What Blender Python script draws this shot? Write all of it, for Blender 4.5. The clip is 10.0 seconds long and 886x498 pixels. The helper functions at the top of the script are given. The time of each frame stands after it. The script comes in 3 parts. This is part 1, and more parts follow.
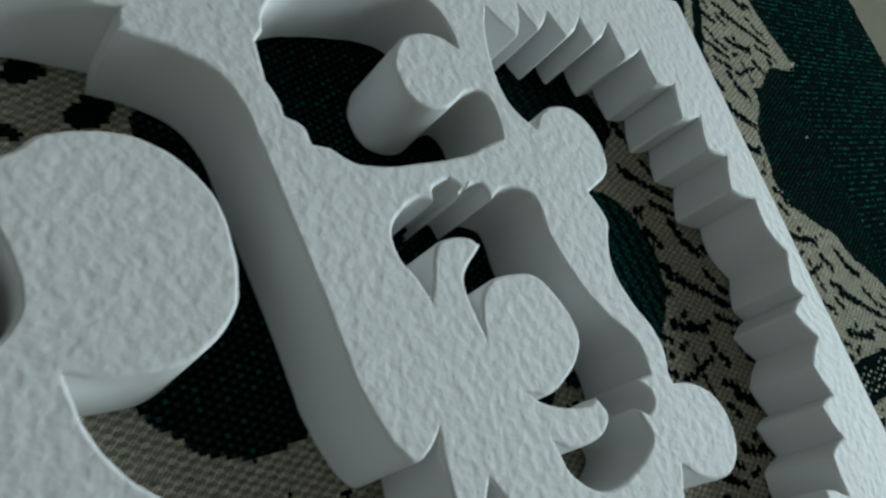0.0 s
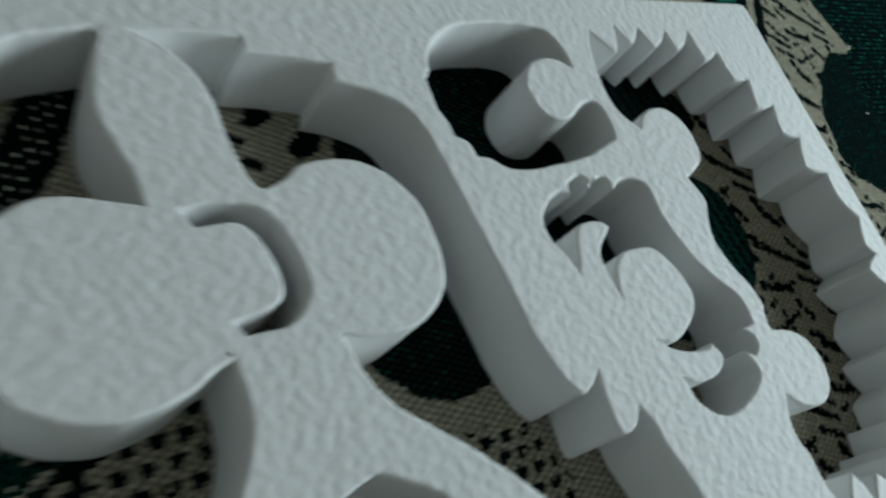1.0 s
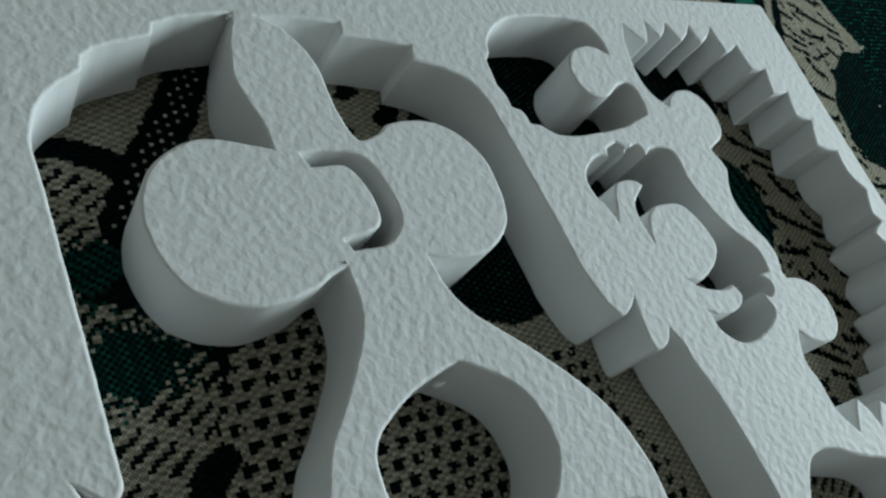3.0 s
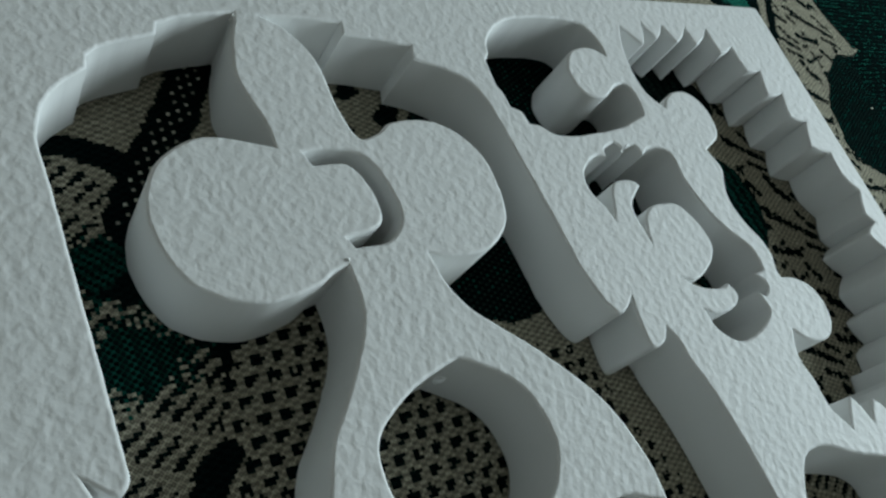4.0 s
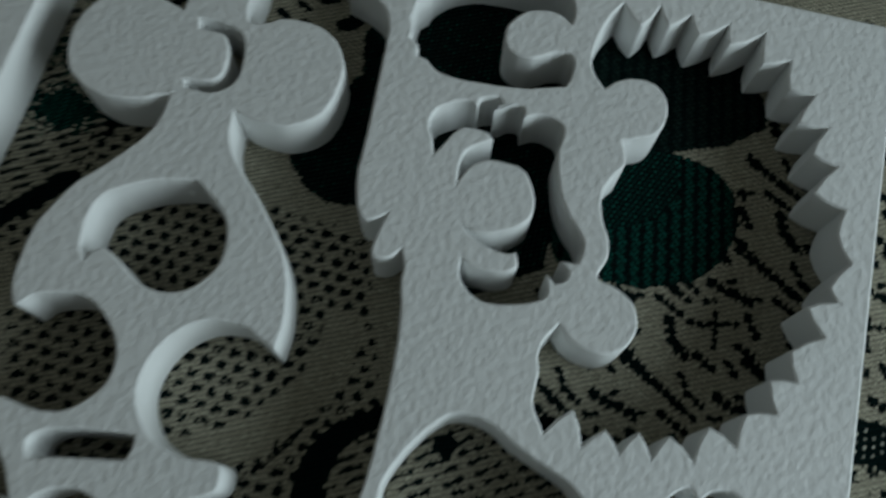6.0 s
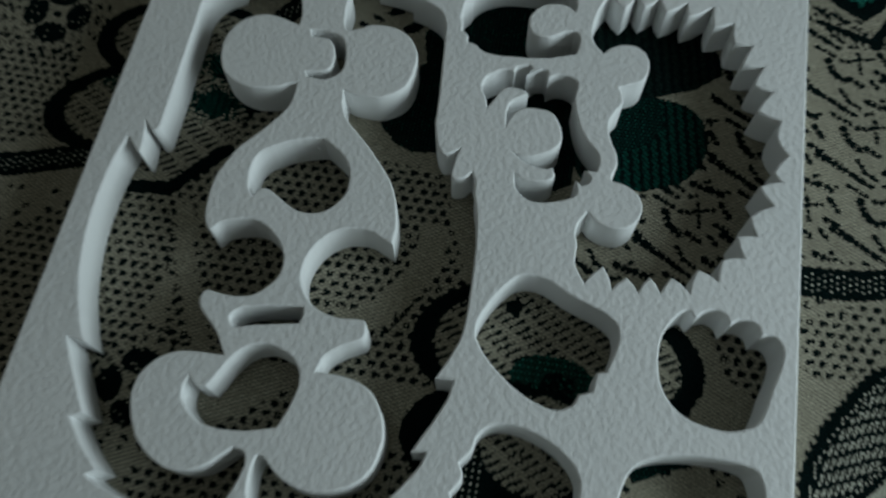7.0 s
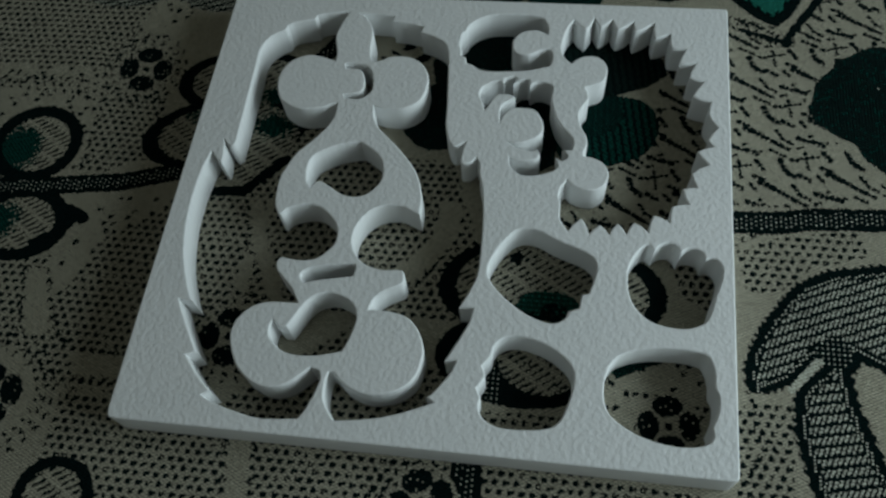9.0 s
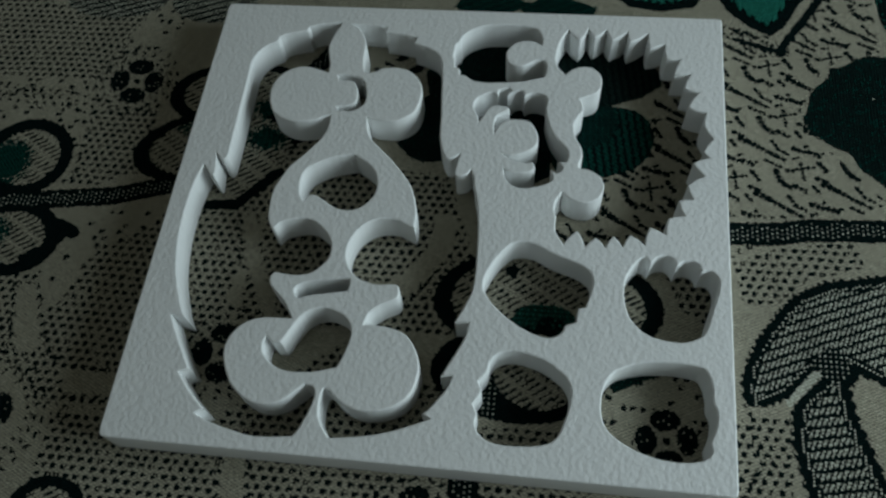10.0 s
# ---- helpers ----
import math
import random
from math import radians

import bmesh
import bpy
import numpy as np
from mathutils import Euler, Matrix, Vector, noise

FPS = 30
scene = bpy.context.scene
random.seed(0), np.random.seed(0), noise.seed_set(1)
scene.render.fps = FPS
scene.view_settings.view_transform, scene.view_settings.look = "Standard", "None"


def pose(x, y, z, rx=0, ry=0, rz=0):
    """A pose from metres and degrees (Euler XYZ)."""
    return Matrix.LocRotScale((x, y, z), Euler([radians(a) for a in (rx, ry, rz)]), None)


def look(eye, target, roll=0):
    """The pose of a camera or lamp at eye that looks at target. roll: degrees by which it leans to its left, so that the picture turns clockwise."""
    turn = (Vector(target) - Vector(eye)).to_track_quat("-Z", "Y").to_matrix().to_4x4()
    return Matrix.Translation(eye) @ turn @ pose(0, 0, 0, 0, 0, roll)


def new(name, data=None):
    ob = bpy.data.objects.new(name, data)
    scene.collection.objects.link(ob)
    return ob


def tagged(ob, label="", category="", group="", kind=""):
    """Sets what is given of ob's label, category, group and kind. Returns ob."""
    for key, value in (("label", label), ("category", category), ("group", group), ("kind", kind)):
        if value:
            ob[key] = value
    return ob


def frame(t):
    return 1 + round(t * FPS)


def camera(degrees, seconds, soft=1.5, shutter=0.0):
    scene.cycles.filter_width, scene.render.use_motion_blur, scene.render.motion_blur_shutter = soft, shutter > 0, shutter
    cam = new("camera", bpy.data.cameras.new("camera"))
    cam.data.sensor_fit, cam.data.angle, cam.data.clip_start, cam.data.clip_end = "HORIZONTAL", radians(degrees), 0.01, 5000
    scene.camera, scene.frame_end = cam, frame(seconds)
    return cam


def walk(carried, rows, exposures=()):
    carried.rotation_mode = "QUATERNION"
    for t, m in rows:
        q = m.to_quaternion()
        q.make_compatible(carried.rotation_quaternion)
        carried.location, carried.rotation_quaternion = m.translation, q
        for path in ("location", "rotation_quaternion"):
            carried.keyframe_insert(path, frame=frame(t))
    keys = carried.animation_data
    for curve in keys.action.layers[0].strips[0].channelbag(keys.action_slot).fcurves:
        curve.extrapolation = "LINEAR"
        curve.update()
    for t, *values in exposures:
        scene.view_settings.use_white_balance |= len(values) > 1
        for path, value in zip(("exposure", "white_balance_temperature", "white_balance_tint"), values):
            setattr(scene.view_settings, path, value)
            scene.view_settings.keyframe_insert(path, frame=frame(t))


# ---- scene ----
cam = camera(55.52, 10.0, soft=2.5, shutter=0.7)
PATH = [
    (0, (0.0682, 0.1645, 0.1334), (0.2645, 0.2432, -0.0793), 53.82),
    (0.5, (0.0542, 0.1615, 0.1328), (0.2491, 0.2416, -0.0807), 52.63),
    (1, (0.0240, 0.1585, 0.1511), (0.2062, 0.2432, -0.0717), 47.67),
    (1.5, (-0.0068, 0.1371, 0.1614), (0.1702, 0.2344, -0.0604), 45.09),
    (2, (-0.0097, 0.1351, 0.1637), (0.1665, 0.2329, -0.0586), 44.67),
    (2.5, (-0.0068, 0.1339, 0.1649), (0.1678, 0.2310, -0.0589), 44.34),
    (4, (-0.0104, 0.1323, 0.1655), (0.1668, 0.2290, -0.0565), 44.88),
    (4.5, (-0.0089, 0.1314, 0.1663), (0.1689, 0.2281, -0.0552), 44.46),
    (5, (-0.0012, 0.1211, 0.1744), (0.1678, 0.2241, -0.0511), 44.67),
    (5.1, (0.0201, 0.1058, 0.1905), (0.1654, 0.2231, -0.0443), 40.35),
    (5.2, (0.0500, 0.0962, 0.2085), (0.1654, 0.2186, -0.0399), 37.92),
    (5.3, (0.0861, 0.0993, 0.2283), (0.1671, 0.2108, -0.0382), 34.92),
    (5.5, (0.1480, 0.0810, 0.2450), (0.2660, 0.8490, -1.5980), 9.60),
    (5.8, (0.1850, 0.0930, 0.2530), (0.1320, 0.7360, -1.6410), 5.20),
    (6, (0.1930, 0.0860, 0.2570), (0.0610, 0.7320, -1.6310), 3.00),
    (6.2, (0.1850, 0.0700, 0.2670), (0.0300, 0.7350, -1.6130), 1.20),
    (7.3, (0.1912, -0.0201, 0.3624), (0.1631, 0.0987, 0.0884), -4.40),
    (7.5, (0.1964, -0.0278, 0.3749), (0.1651, 0.0954, 0.1032), -5.37),
    (8, (0.2073, -0.0669, 0.3996), (0.1731, 0.0641, 0.1319), -6.85),
    (8.5, (0.2051, -0.0895, 0.4110), (0.1710, 0.0445, 0.1447), -7.85),
    (9, (0.2024, -0.0919, 0.4122), (0.1686, 0.0422, 0.1460), -8.23),
    (9.5, (0.2030, -0.0886, 0.4120), (0.1700, 0.0450, 0.1454), -8.18),
    (10, (0.2004, -0.0852, 0.4118), (0.1691, 0.0500, 0.1458), -7.59),
]
walk(cam, [(t, look(eye, target, roll)) for t, eye, target, roll in PATH],
     exposures=[(0.0, -0.15), (0.5, 0.05), (1.0, -0.05), (2.0, -0.05), (4.8, -0.05), (5.2, -0.1), (5.5, -0.47), (5.8, -0.78), (6.2, -0.78), (7.5, -0.64), (9.0, -0.58), (10.0, -0.58)])

# ---- light: daylight from one window in the wall to the right of a closed room ----
THICK = 0.0203
EAST, WEST, SOUTH, NORTH, FLOOR, CEILING = 1.15, -1.7, -1.6, 1.6, -0.62, 1.7
SILL, HEAD, JAMB_SOUTH, JAMB_NORTH = 0.12, 0.74, -0.42, 0.48
world = bpy.data.worlds.new("world")
scene.world = world
world.use_nodes = True
world.node_tree.nodes["Background"].inputs["Color"].default_value = (0.6, 0.8, 0.85, 1)
world.node_tree.nodes["Background"].inputs["Strength"].default_value = 0.3


def window_light(name, place, target, width, height, watts, colour):
    lamp = bpy.data.lights.new(name, "AREA")
    lamp.shape, lamp.size, lamp.size_y, lamp.energy, lamp.color = "RECTANGLE", width, height, watts, colour
    ob = new(name, lamp)
    ob.matrix_world = look(place, target)
    return ob


window_light("window_daylight", (EAST + 0.02, 0.03, 0.43), (0.0, 0.03, 0.43), JAMB_NORTH - JAMB_SOUTH - 0.06, HEAD - SILL - 0.06, 14.8, (0.82, 1.0, 1.05))


# ---- materials ----
def material(name):
    m = bpy.data.materials.new(name)
    m.use_nodes = True
    nodes = m.node_tree.nodes
    return m, nodes, m.node_tree.links, nodes["Principled BSDF"]


def foam_material():
    m, nodes, links, surface = material("white_foam")
    where = nodes.new("ShaderNodeTexCoord")
    stretch = nodes.new("ShaderNodeMapping")
    stretch.inputs["Rotation"].default_value = (0, 0, radians(28))
    stretch.inputs["Scale"].default_value = (1.0, 0.92, 1.0)
    links.new(where.outputs["Object"], stretch.inputs["Vector"])
    pits = nodes.new("ShaderNodeTexNoise")
    pits.inputs["Scale"].default_value, pits.inputs["Detail"].default_value = 460, 1.0
    pits.inputs["Roughness"].default_value = 0.4
    pits.inputs["Distortion"].default_value = 0.15
    links.new(stretch.outputs["Vector"], pits.inputs["Vector"])
    fine = nodes.new("ShaderNodeTexNoise")
    fine.inputs["Scale"].default_value, fine.inputs["Detail"].default_value = 1400, 2
    links.new(where.outputs["Object"], fine.inputs["Vector"])
    soil = nodes.new("ShaderNodeTexNoise")
    soil.inputs["Scale"].default_value, soil.inputs["Detail"].default_value = 22, 4
    links.new(where.outputs["Object"], soil.inputs["Vector"])
    tone = nodes.new("ShaderNodeMix")
    tone.data_type = "RGBA"
    tone.inputs["A"].default_value, tone.inputs["B"].default_value = (0.74, 0.75, 0.75, 1), (0.82, 0.82, 0.82, 1)
    links.new(soil.outputs["Fac"], tone.inputs["Factor"])
    links.new(tone.outputs["Result"], surface.inputs["Base Color"])
    surface.inputs["Roughness"].default_value = 0.62
    surface.inputs["Specular IOR Level"].default_value = 0.3
    grain = nodes.new("ShaderNodeBump")
    grain.inputs["Strength"].default_value, grain.inputs["Distance"].default_value = 0.25, 0.0002
    links.new(fine.outputs["Fac"], grain.inputs["Height"])
    relief = nodes.new("ShaderNodeBump")
    relief.inputs["Strength"].default_value, relief.inputs["Distance"].default_value = 0.55, 0.0006
    links.new(pits.outputs["Fac"], relief.inputs["Height"])
    links.new(grain.outputs["Normal"], relief.inputs["Normal"])
    links.new(relief.outputs["Normal"], surface.inputs["Normal"])
    return m


def cut_material():
    """The walls left by the cutter: the same foam, smoother, with faint upright scoring."""
    m, nodes, links, surface = material("cut_foam")
    where = nodes.new("ShaderNodeTexCoord")
    stretch = nodes.new("ShaderNodeMapping")
    stretch.inputs["Scale"].default_value = (1, 1, 0.08)
    links.new(where.outputs["Object"], stretch.inputs["Vector"])
    score = nodes.new("ShaderNodeTexNoise")
    score.inputs["Scale"].default_value, score.inputs["Detail"].default_value = 700, 2
    links.new(stretch.outputs["Vector"], score.inputs["Vector"])
    surface.inputs["Base Color"].default_value = (0.77, 0.775, 0.77, 1)
    surface.inputs["Roughness"].default_value = 0.6
    surface.inputs["Specular IOR Level"].default_value = 0.25
    bump = nodes.new("ShaderNodeBump")
    bump.inputs["Strength"].default_value, bump.inputs["Distance"].default_value = 0.2, 0.0003
    links.new(score.outputs["Fac"], bump.inputs["Height"])
    links.new(bump.outputs["Normal"], surface.inputs["Normal"])
    return m


FOAM, CUT = foam_material(), cut_material()


def wall_material(name, colour):
    m, nodes, links, surface = material(name)
    where = nodes.new("ShaderNodeTexCoord")
    patches = nodes.new("ShaderNodeTexNoise")
    patches.inputs["Scale"].default_value, patches.inputs["Detail"].default_value = 6, 5
    links.new(where.outputs["Object"], patches.inputs["Vector"])
    tone = nodes.new("ShaderNodeMix")
    tone.data_type = "RGBA"
    tone.inputs["A"].default_value, tone.inputs["B"].default_value = (*[0.85 * c for c in colour], 1), (*colour, 1)
    links.new(patches.outputs["Fac"], tone.inputs["Factor"])
    links.new(tone.outputs["Result"], surface.inputs["Base Color"])
    surface.inputs["Roughness"].default_value = 0.9
    return m


# the plaster tone sets how much window light the unseen walls throw back
PLASTER, BOARDS = wall_material("plaster", (0.7, 0.66, 0.6)), wall_material("dark_wood", (0.12, 0.09, 0.06))


# ---- the room: unseen, added to close the place and bounce the window's light ----
def block(name, x0, x1, y0, y1, z0, z1, mat, parent=None):
    bm = bmesh.new()
    bmesh.ops.create_cube(bm, size=1)
    for v in bm.verts:
        v.co = ((x0 + x1) / 2 + v.co.x * (x1 - x0), (y0 + y1) / 2 + v.co.y * (y1 - y0), (z0 + z1) / 2 + v.co.z * (z1 - z0))
    if min(x1 - x0, y1 - y0, z1 - z0) < 0.06:
        bmesh.ops.bevel(bm, geom=bm.edges[:], offset=0.003, segments=2, affect="EDGES", profile=0.5)
    mesh = bpy.data.meshes.new(name)
    bm.to_mesh(mesh)
    bm.free()
    mesh.materials.append(mat)
    ob = new(name, mesh)
    ob.parent = parent
    return ob


def room():
    w = 0.12
    plain = dict(kind="structure")
    tagged(block("floor", WEST, EAST, SOUTH, NORTH, FLOOR - w, FLOOR, BOARDS), "unseen added floor of dark wood", "floor", **plain)
    tagged(block("ceiling", WEST - w, EAST + w, SOUTH - w, NORTH + w, CEILING, CEILING + w, PLASTER), "unseen added ceiling in plain grey plaster", "ceiling", **plain)
    tagged(block("wall_west", WEST - w, WEST, SOUTH - w, NORTH + w, FLOOR - w, CEILING, PLASTER), "unseen added wall in plain grey plaster", "wall", **plain)
    tagged(block("wall_south", WEST, EAST, SOUTH - w, SOUTH, FLOOR - w, CEILING, PLASTER), "unseen added wall in plain grey plaster", "wall", **plain)
    tagged(block("wall_north", WEST, EAST, NORTH, NORTH + w, FLOOR - w, CEILING, PLASTER), "unseen added wall in plain grey plaster", "wall", **plain)
    bm = bmesh.new()
    y = [SOUTH - w, JAMB_SOUTH, JAMB_NORTH, NORTH + w]
    z = [FLOOR - w, SILL, HEAD, CEILING]
    grid = [[bm.verts.new((EAST, a, b)) for b in z] for a in y]
    for k in range(3):
        for n in range(3):
            if (k, n) != (1, 1):
                bm.faces.new((grid[k][n], grid[k][n + 1], grid[k + 1][n + 1], grid[k + 1][n]))
    made = bmesh.ops.extrude_face_region(bm, geom=bm.faces[:])
    for v in made["geom"]:
        if isinstance(v, bmesh.types.BMVert):
            v.co.x += w
    bmesh.ops.recalc_face_normals(bm, faces=bm.faces[:])
    mesh = bpy.data.meshes.new("wall_east")
    bm.to_mesh(mesh)
    bm.free()
    mesh.materials.append(PLASTER)
    tagged(new("wall_east", mesh), "unseen added wall in plain grey plaster with a window opening", "wall", **plain)
    window = tagged(new("window_1"), "wooden window frame in the plaster wall", "window", **plain)
    for name, y0, y1, z0, z1 in (("frame_jamb", JAMB_SOUTH, JAMB_SOUTH + 0.03, SILL + 0.03, HEAD - 0.03), ("frame_jamb", JAMB_NORTH - 0.03, JAMB_NORTH, SILL + 0.03, HEAD - 0.03),
                                 ("frame_head", JAMB_SOUTH, JAMB_NORTH, HEAD - 0.03, HEAD), ("frame_sill", JAMB_SOUTH, JAMB_NORTH, SILL, SILL + 0.03)):
        block(name, EAST + 0.04, EAST + 0.09, y0, y1, z0, z1, BOARDS, window)


def bench():
    """The low table that carries the cloth."""
    top = tagged(new("low_table"), "dark wooden low table wholly covered by the cloth", "table")
    block("tabletop", -0.84, 0.99, -0.74, 0.99, -0.034, -0.004, BOARDS, top)
    for x in (-0.78, 0.93):
        for y in (-0.68, 0.93):
            block("leg", x - 0.03, x + 0.03, y - 0.03, y + 0.03, FLOOR, -0.034, BOARDS, top)


room()
bench()


# ---- the foam sheet ----
# Outlines of the openings in the foam sheet, in millimetres from its near left corner: runs of smooth stretches between corners.
# The two openings beside the figure run along the frame first and then back along the figure itself.
FRAME_LEFT = [
    [(75.3, 264.9), (60.9, 262.6), (55.7, 260.6)],
    [(55.7, 260.6), (54.7, 257.6)],
    [(54.7, 257.6), (41.9, 253.7), (38.6, 251.6)],
    [(38.6, 251.6), (37.9, 248.1)],
    [(37.9, 248.1), (29.7, 241.8), (25.5, 233), (25.4, 218), (25.9, 167), (25.8, 163.1), (23.7, 161), (18.6, 165.2)],
    [(18.6, 165.2), (20, 159.9), (20.5, 149.9), (13.3, 156.7)],
    [(13.3, 156.7), (10.9, 144), (10.1, 118.1), (14.1, 92.2), (21.9, 71.2), (25.6, 64.4)],
    [(25.6, 64.4), (18.2, 65.4)],
    [(18.2, 65.4), (22, 58.3), (34.8, 37.2)],
    [(34.8, 37.2), (30, 35.2)],
    [(30, 35.2), (39.2, 24.8), (47.2, 17.7)],
    [(47.2, 17.7), (43.1, 15.5)],
    [(43.1, 15.5), (46.5, 13.6), (72.3, 7.1), (93.2, 8.4)],
]
FIGURE_LEFT = [
    [(93.2, 8.4), (96.3, 14), (100.5, 29.9), (98.7, 33.8), (94.8, 34.6)],
    [(94.8, 34.6), (84.6, 25.4), (77.9, 23), (70.1, 23.4), (58.2, 31), (50.9, 45.4), (50.5, 52.2), (52.4, 58), (56.6, 63.1), (63.3, 66.9), (81.6, 68.5)],
    [(81.6, 68.5), (76.3, 76.7), (66.2, 87.3), (65.9, 91.6), (67.3, 93.4), (73, 92.9), (80.7, 92.9), (87, 95.1), (94.7, 104.9), (93.5, 115.1), (83.9, 124.9), (77.2, 126.8), (65.1, 123.3), (61.3, 119.1), (57.5, 124.9), (56.7, 143.8), (58.7, 149.9), (62.6, 159.3), (69.2, 167.5), (78.9, 183.2), (80.1, 195.3)],
    [(80.1, 195.3), (76.4, 194.3), (71.6, 191.8), (58.5, 189.9), (48.3, 193.9), (44.1, 198.5), (41, 211.2), (45.1, 223), (54.9, 229.4), (61.1, 229.6), (73.2, 226.2)],
    [(73.2, 226.2), (73, 232.5), (70, 245.7), (72.9, 258.7), (74.4, 262.1)],
    [(74.4, 262.1), (75.3, 264.9)],
]
FRAME_RIGHT = [
    [(81.8, 263.9), (91.5, 264), (103.9, 263.2)],
    [(103.9, 263.2), (103.1, 259)],
    [(103.1, 259), (111.9, 258), (122.9, 255.9)],
    [(122.9, 255.9), (121.6, 251.4)],
    [(121.6, 251.4), (129.4, 248.8), (136.7, 244.1), (139.9, 237.8), (140.8, 231.8), (143.9, 198), (145.1, 182.9), (148.7, 172.4), (151, 170.4), (154.5, 171.6), (157.5, 174.1)],
    [(157.5, 174.1), (156.3, 169.3), (156.5, 159.9), (161.6, 160.6), (164.5, 164)],
    [(164.5, 164), (166.6, 158.7), (166.6, 156), (169.2, 145.3), (171.2, 131.3), (172.2, 94.3), (170.6, 87.1), (164.8, 73.3)],
    [(164.8, 73.3), (172, 73.6)],
    [(172, 73.6), (170.5, 65.8), (160.8, 44.5)],
    [(160.8, 44.5), (166.5, 45.3)],
    [(166.5, 45.3), (164.7, 39.6), (156.7, 27.6), (154, 25.1)],
    [(154, 25.1), (158.1, 23)],
    [(158.1, 23), (140.5, 15.4), (127.3, 11.8), (111.1, 9.3)],
]
FIGURE_RIGHT = [
    [(111.1, 9.3), (104.2, 19.3), (104.7, 33.5), (107.5, 32.6), (111.5, 28.9), (118.1, 25.2), (125.3, 23.7), (133.5, 24.8), (141.4, 28.4), (147.4, 35.3), (149.3, 50.2), (141.2, 64), (129.9, 67.9), (118.8, 67.8)],
    [(118.8, 67.8), (120.7, 74.3), (125.3, 78.8), (134.2, 84.5), (134.6, 87.7), (133, 91.2), (121.1, 90.8), (110.8, 94.5), (103.9, 105), (105.4, 117.8), (114.7, 128.1), (126.9, 129.8), (132.4, 127.4), (137.4, 125.4)],
    [(137.4, 125.4), (137.5, 133.8), (132.7, 150.5), (120, 166.7), (105.7, 181.1), (102.7, 187.6), (101.5, 195.2)],
    [(101.5, 195.2), (107.2, 193.6), (119.3, 194.1), (128.5, 201.6), (130.6, 216.4), (128.4, 223.2), (123.7, 228.7), (117.9, 231.6), (106, 231.5), (101.3, 228.6), (95.7, 227.3), (93.2, 235), (92.5, 248.9), (90.4, 255.2), (86.6, 260.8)],
    [(86.6, 260.8), (81.8, 263.9)],
]
BROW = [
    [(165.8, 196.6), (164.1, 201.6), (162.1, 205.5), (162, 209.7), (163.9, 213.2), (171.8, 217.5), (174.9, 216.5)],
    [(174.9, 216.5), (175.9, 219.5), (181.2, 221.5)],
    [(181.2, 221.5), (183, 219), (181.3, 216.8)],
    [(181.3, 216.8), (185.1, 219.3), (189.2, 219.8), (190.5, 216.1)],
    [(190.5, 216.1), (194.6, 218.4), (199.5, 218.3), (203.2, 216), (203.1, 206.6), (206.4, 194.9), (209.8, 188.5), (216.7, 179.6), (216.3, 172.7)],
]
EYE = [
    [(216.3, 172.7), (211.4, 172.3)],
    [(211.4, 172.3), (214, 169.7), (213.9, 166.9), (211, 164.9)],
    [(211, 164.9), (208, 167)],
    [(208, 167), (209, 160.4), (191.3, 154.3), (183.8, 159.2), (182.1, 166)],
    [(182.1, 166), (186.2, 163.9), (195.9, 164.6), (199, 167.5), (197.6, 171.4)],
    [(197.6, 171.4), (193.9, 170.4), (183.4, 173.3), (180.1, 176.1)],
    [(180.1, 176.1), (185.8, 174.8), (197.3, 180.4), (199.9, 185.1), (197.1, 195), (193.3, 198.7), (182.7, 199), (178.5, 196.3), (176.2, 192.4), (175.2, 188.7)],
    [(175.2, 188.7), (174.6, 197.7), (176, 201.2), (182.5, 206.2)],
    [(182.5, 206.2), (180, 208.2), (172, 207.6), (167.6, 200.3)],
    [(167.6, 200.3), (165.8, 196.6)],
]
TONGUE_SLOT = [
    [(79.4, 224.4), (83.6, 225), (90.6, 224.3), (94.4, 222.3), (97.1, 217.7), (98.2, 205.4), (92.8, 199.7), (83.4, 199)],
    [(83.4, 199), (82.2, 201.7)],
    [(82.2, 201.7), (92.4, 204.6), (93.3, 212), (89.7, 220.1), (80.7, 220.8)],
    [(80.7, 220.8), (79.4, 224.4)],
]
MOUTH_HOLE = [
    [(74.9, 136.8), (72.1, 141.3), (71, 153.5), (73.8, 159), (86.5, 166.5), (98.1, 169.7)],
    [(98.1, 169.7), (108.7, 162.1), (112.6, 155.6), (113.1, 144.5), (105.7, 135.2), (95.5, 133.7), (79.1, 141.8), (76.4, 140.5)],
    [(76.4, 140.5), (74.9, 136.8)],
]
BELLY_SLOT = [
    [(107.8, 92.9), (108.1, 89.3), (107.4, 86)],
    [(107.4, 86), (87.4, 81.6), (82.6, 79.9)],
    [(82.6, 79.9), (80.3, 82.3), (80.1, 85.2), (83.1, 88.1), (100.6, 92.3), (107.8, 92.9)],
]
BELLY_HOLE = [
    [(70.6, 58.1), (69.6, 53.3), (71, 48.2), (79.8, 41.5), (93.9, 40.7), (108.8, 44.5)],
    [(108.8, 44.5), (110.4, 48.6), (113.3, 62), (111.7, 67.8), (108, 72.2), (96.7, 75.6), (87.9, 71.6), (78.4, 55.1)],
    [(78.4, 55.1), (74, 55)],
    [(74, 55), (70.6, 58.1)],
]
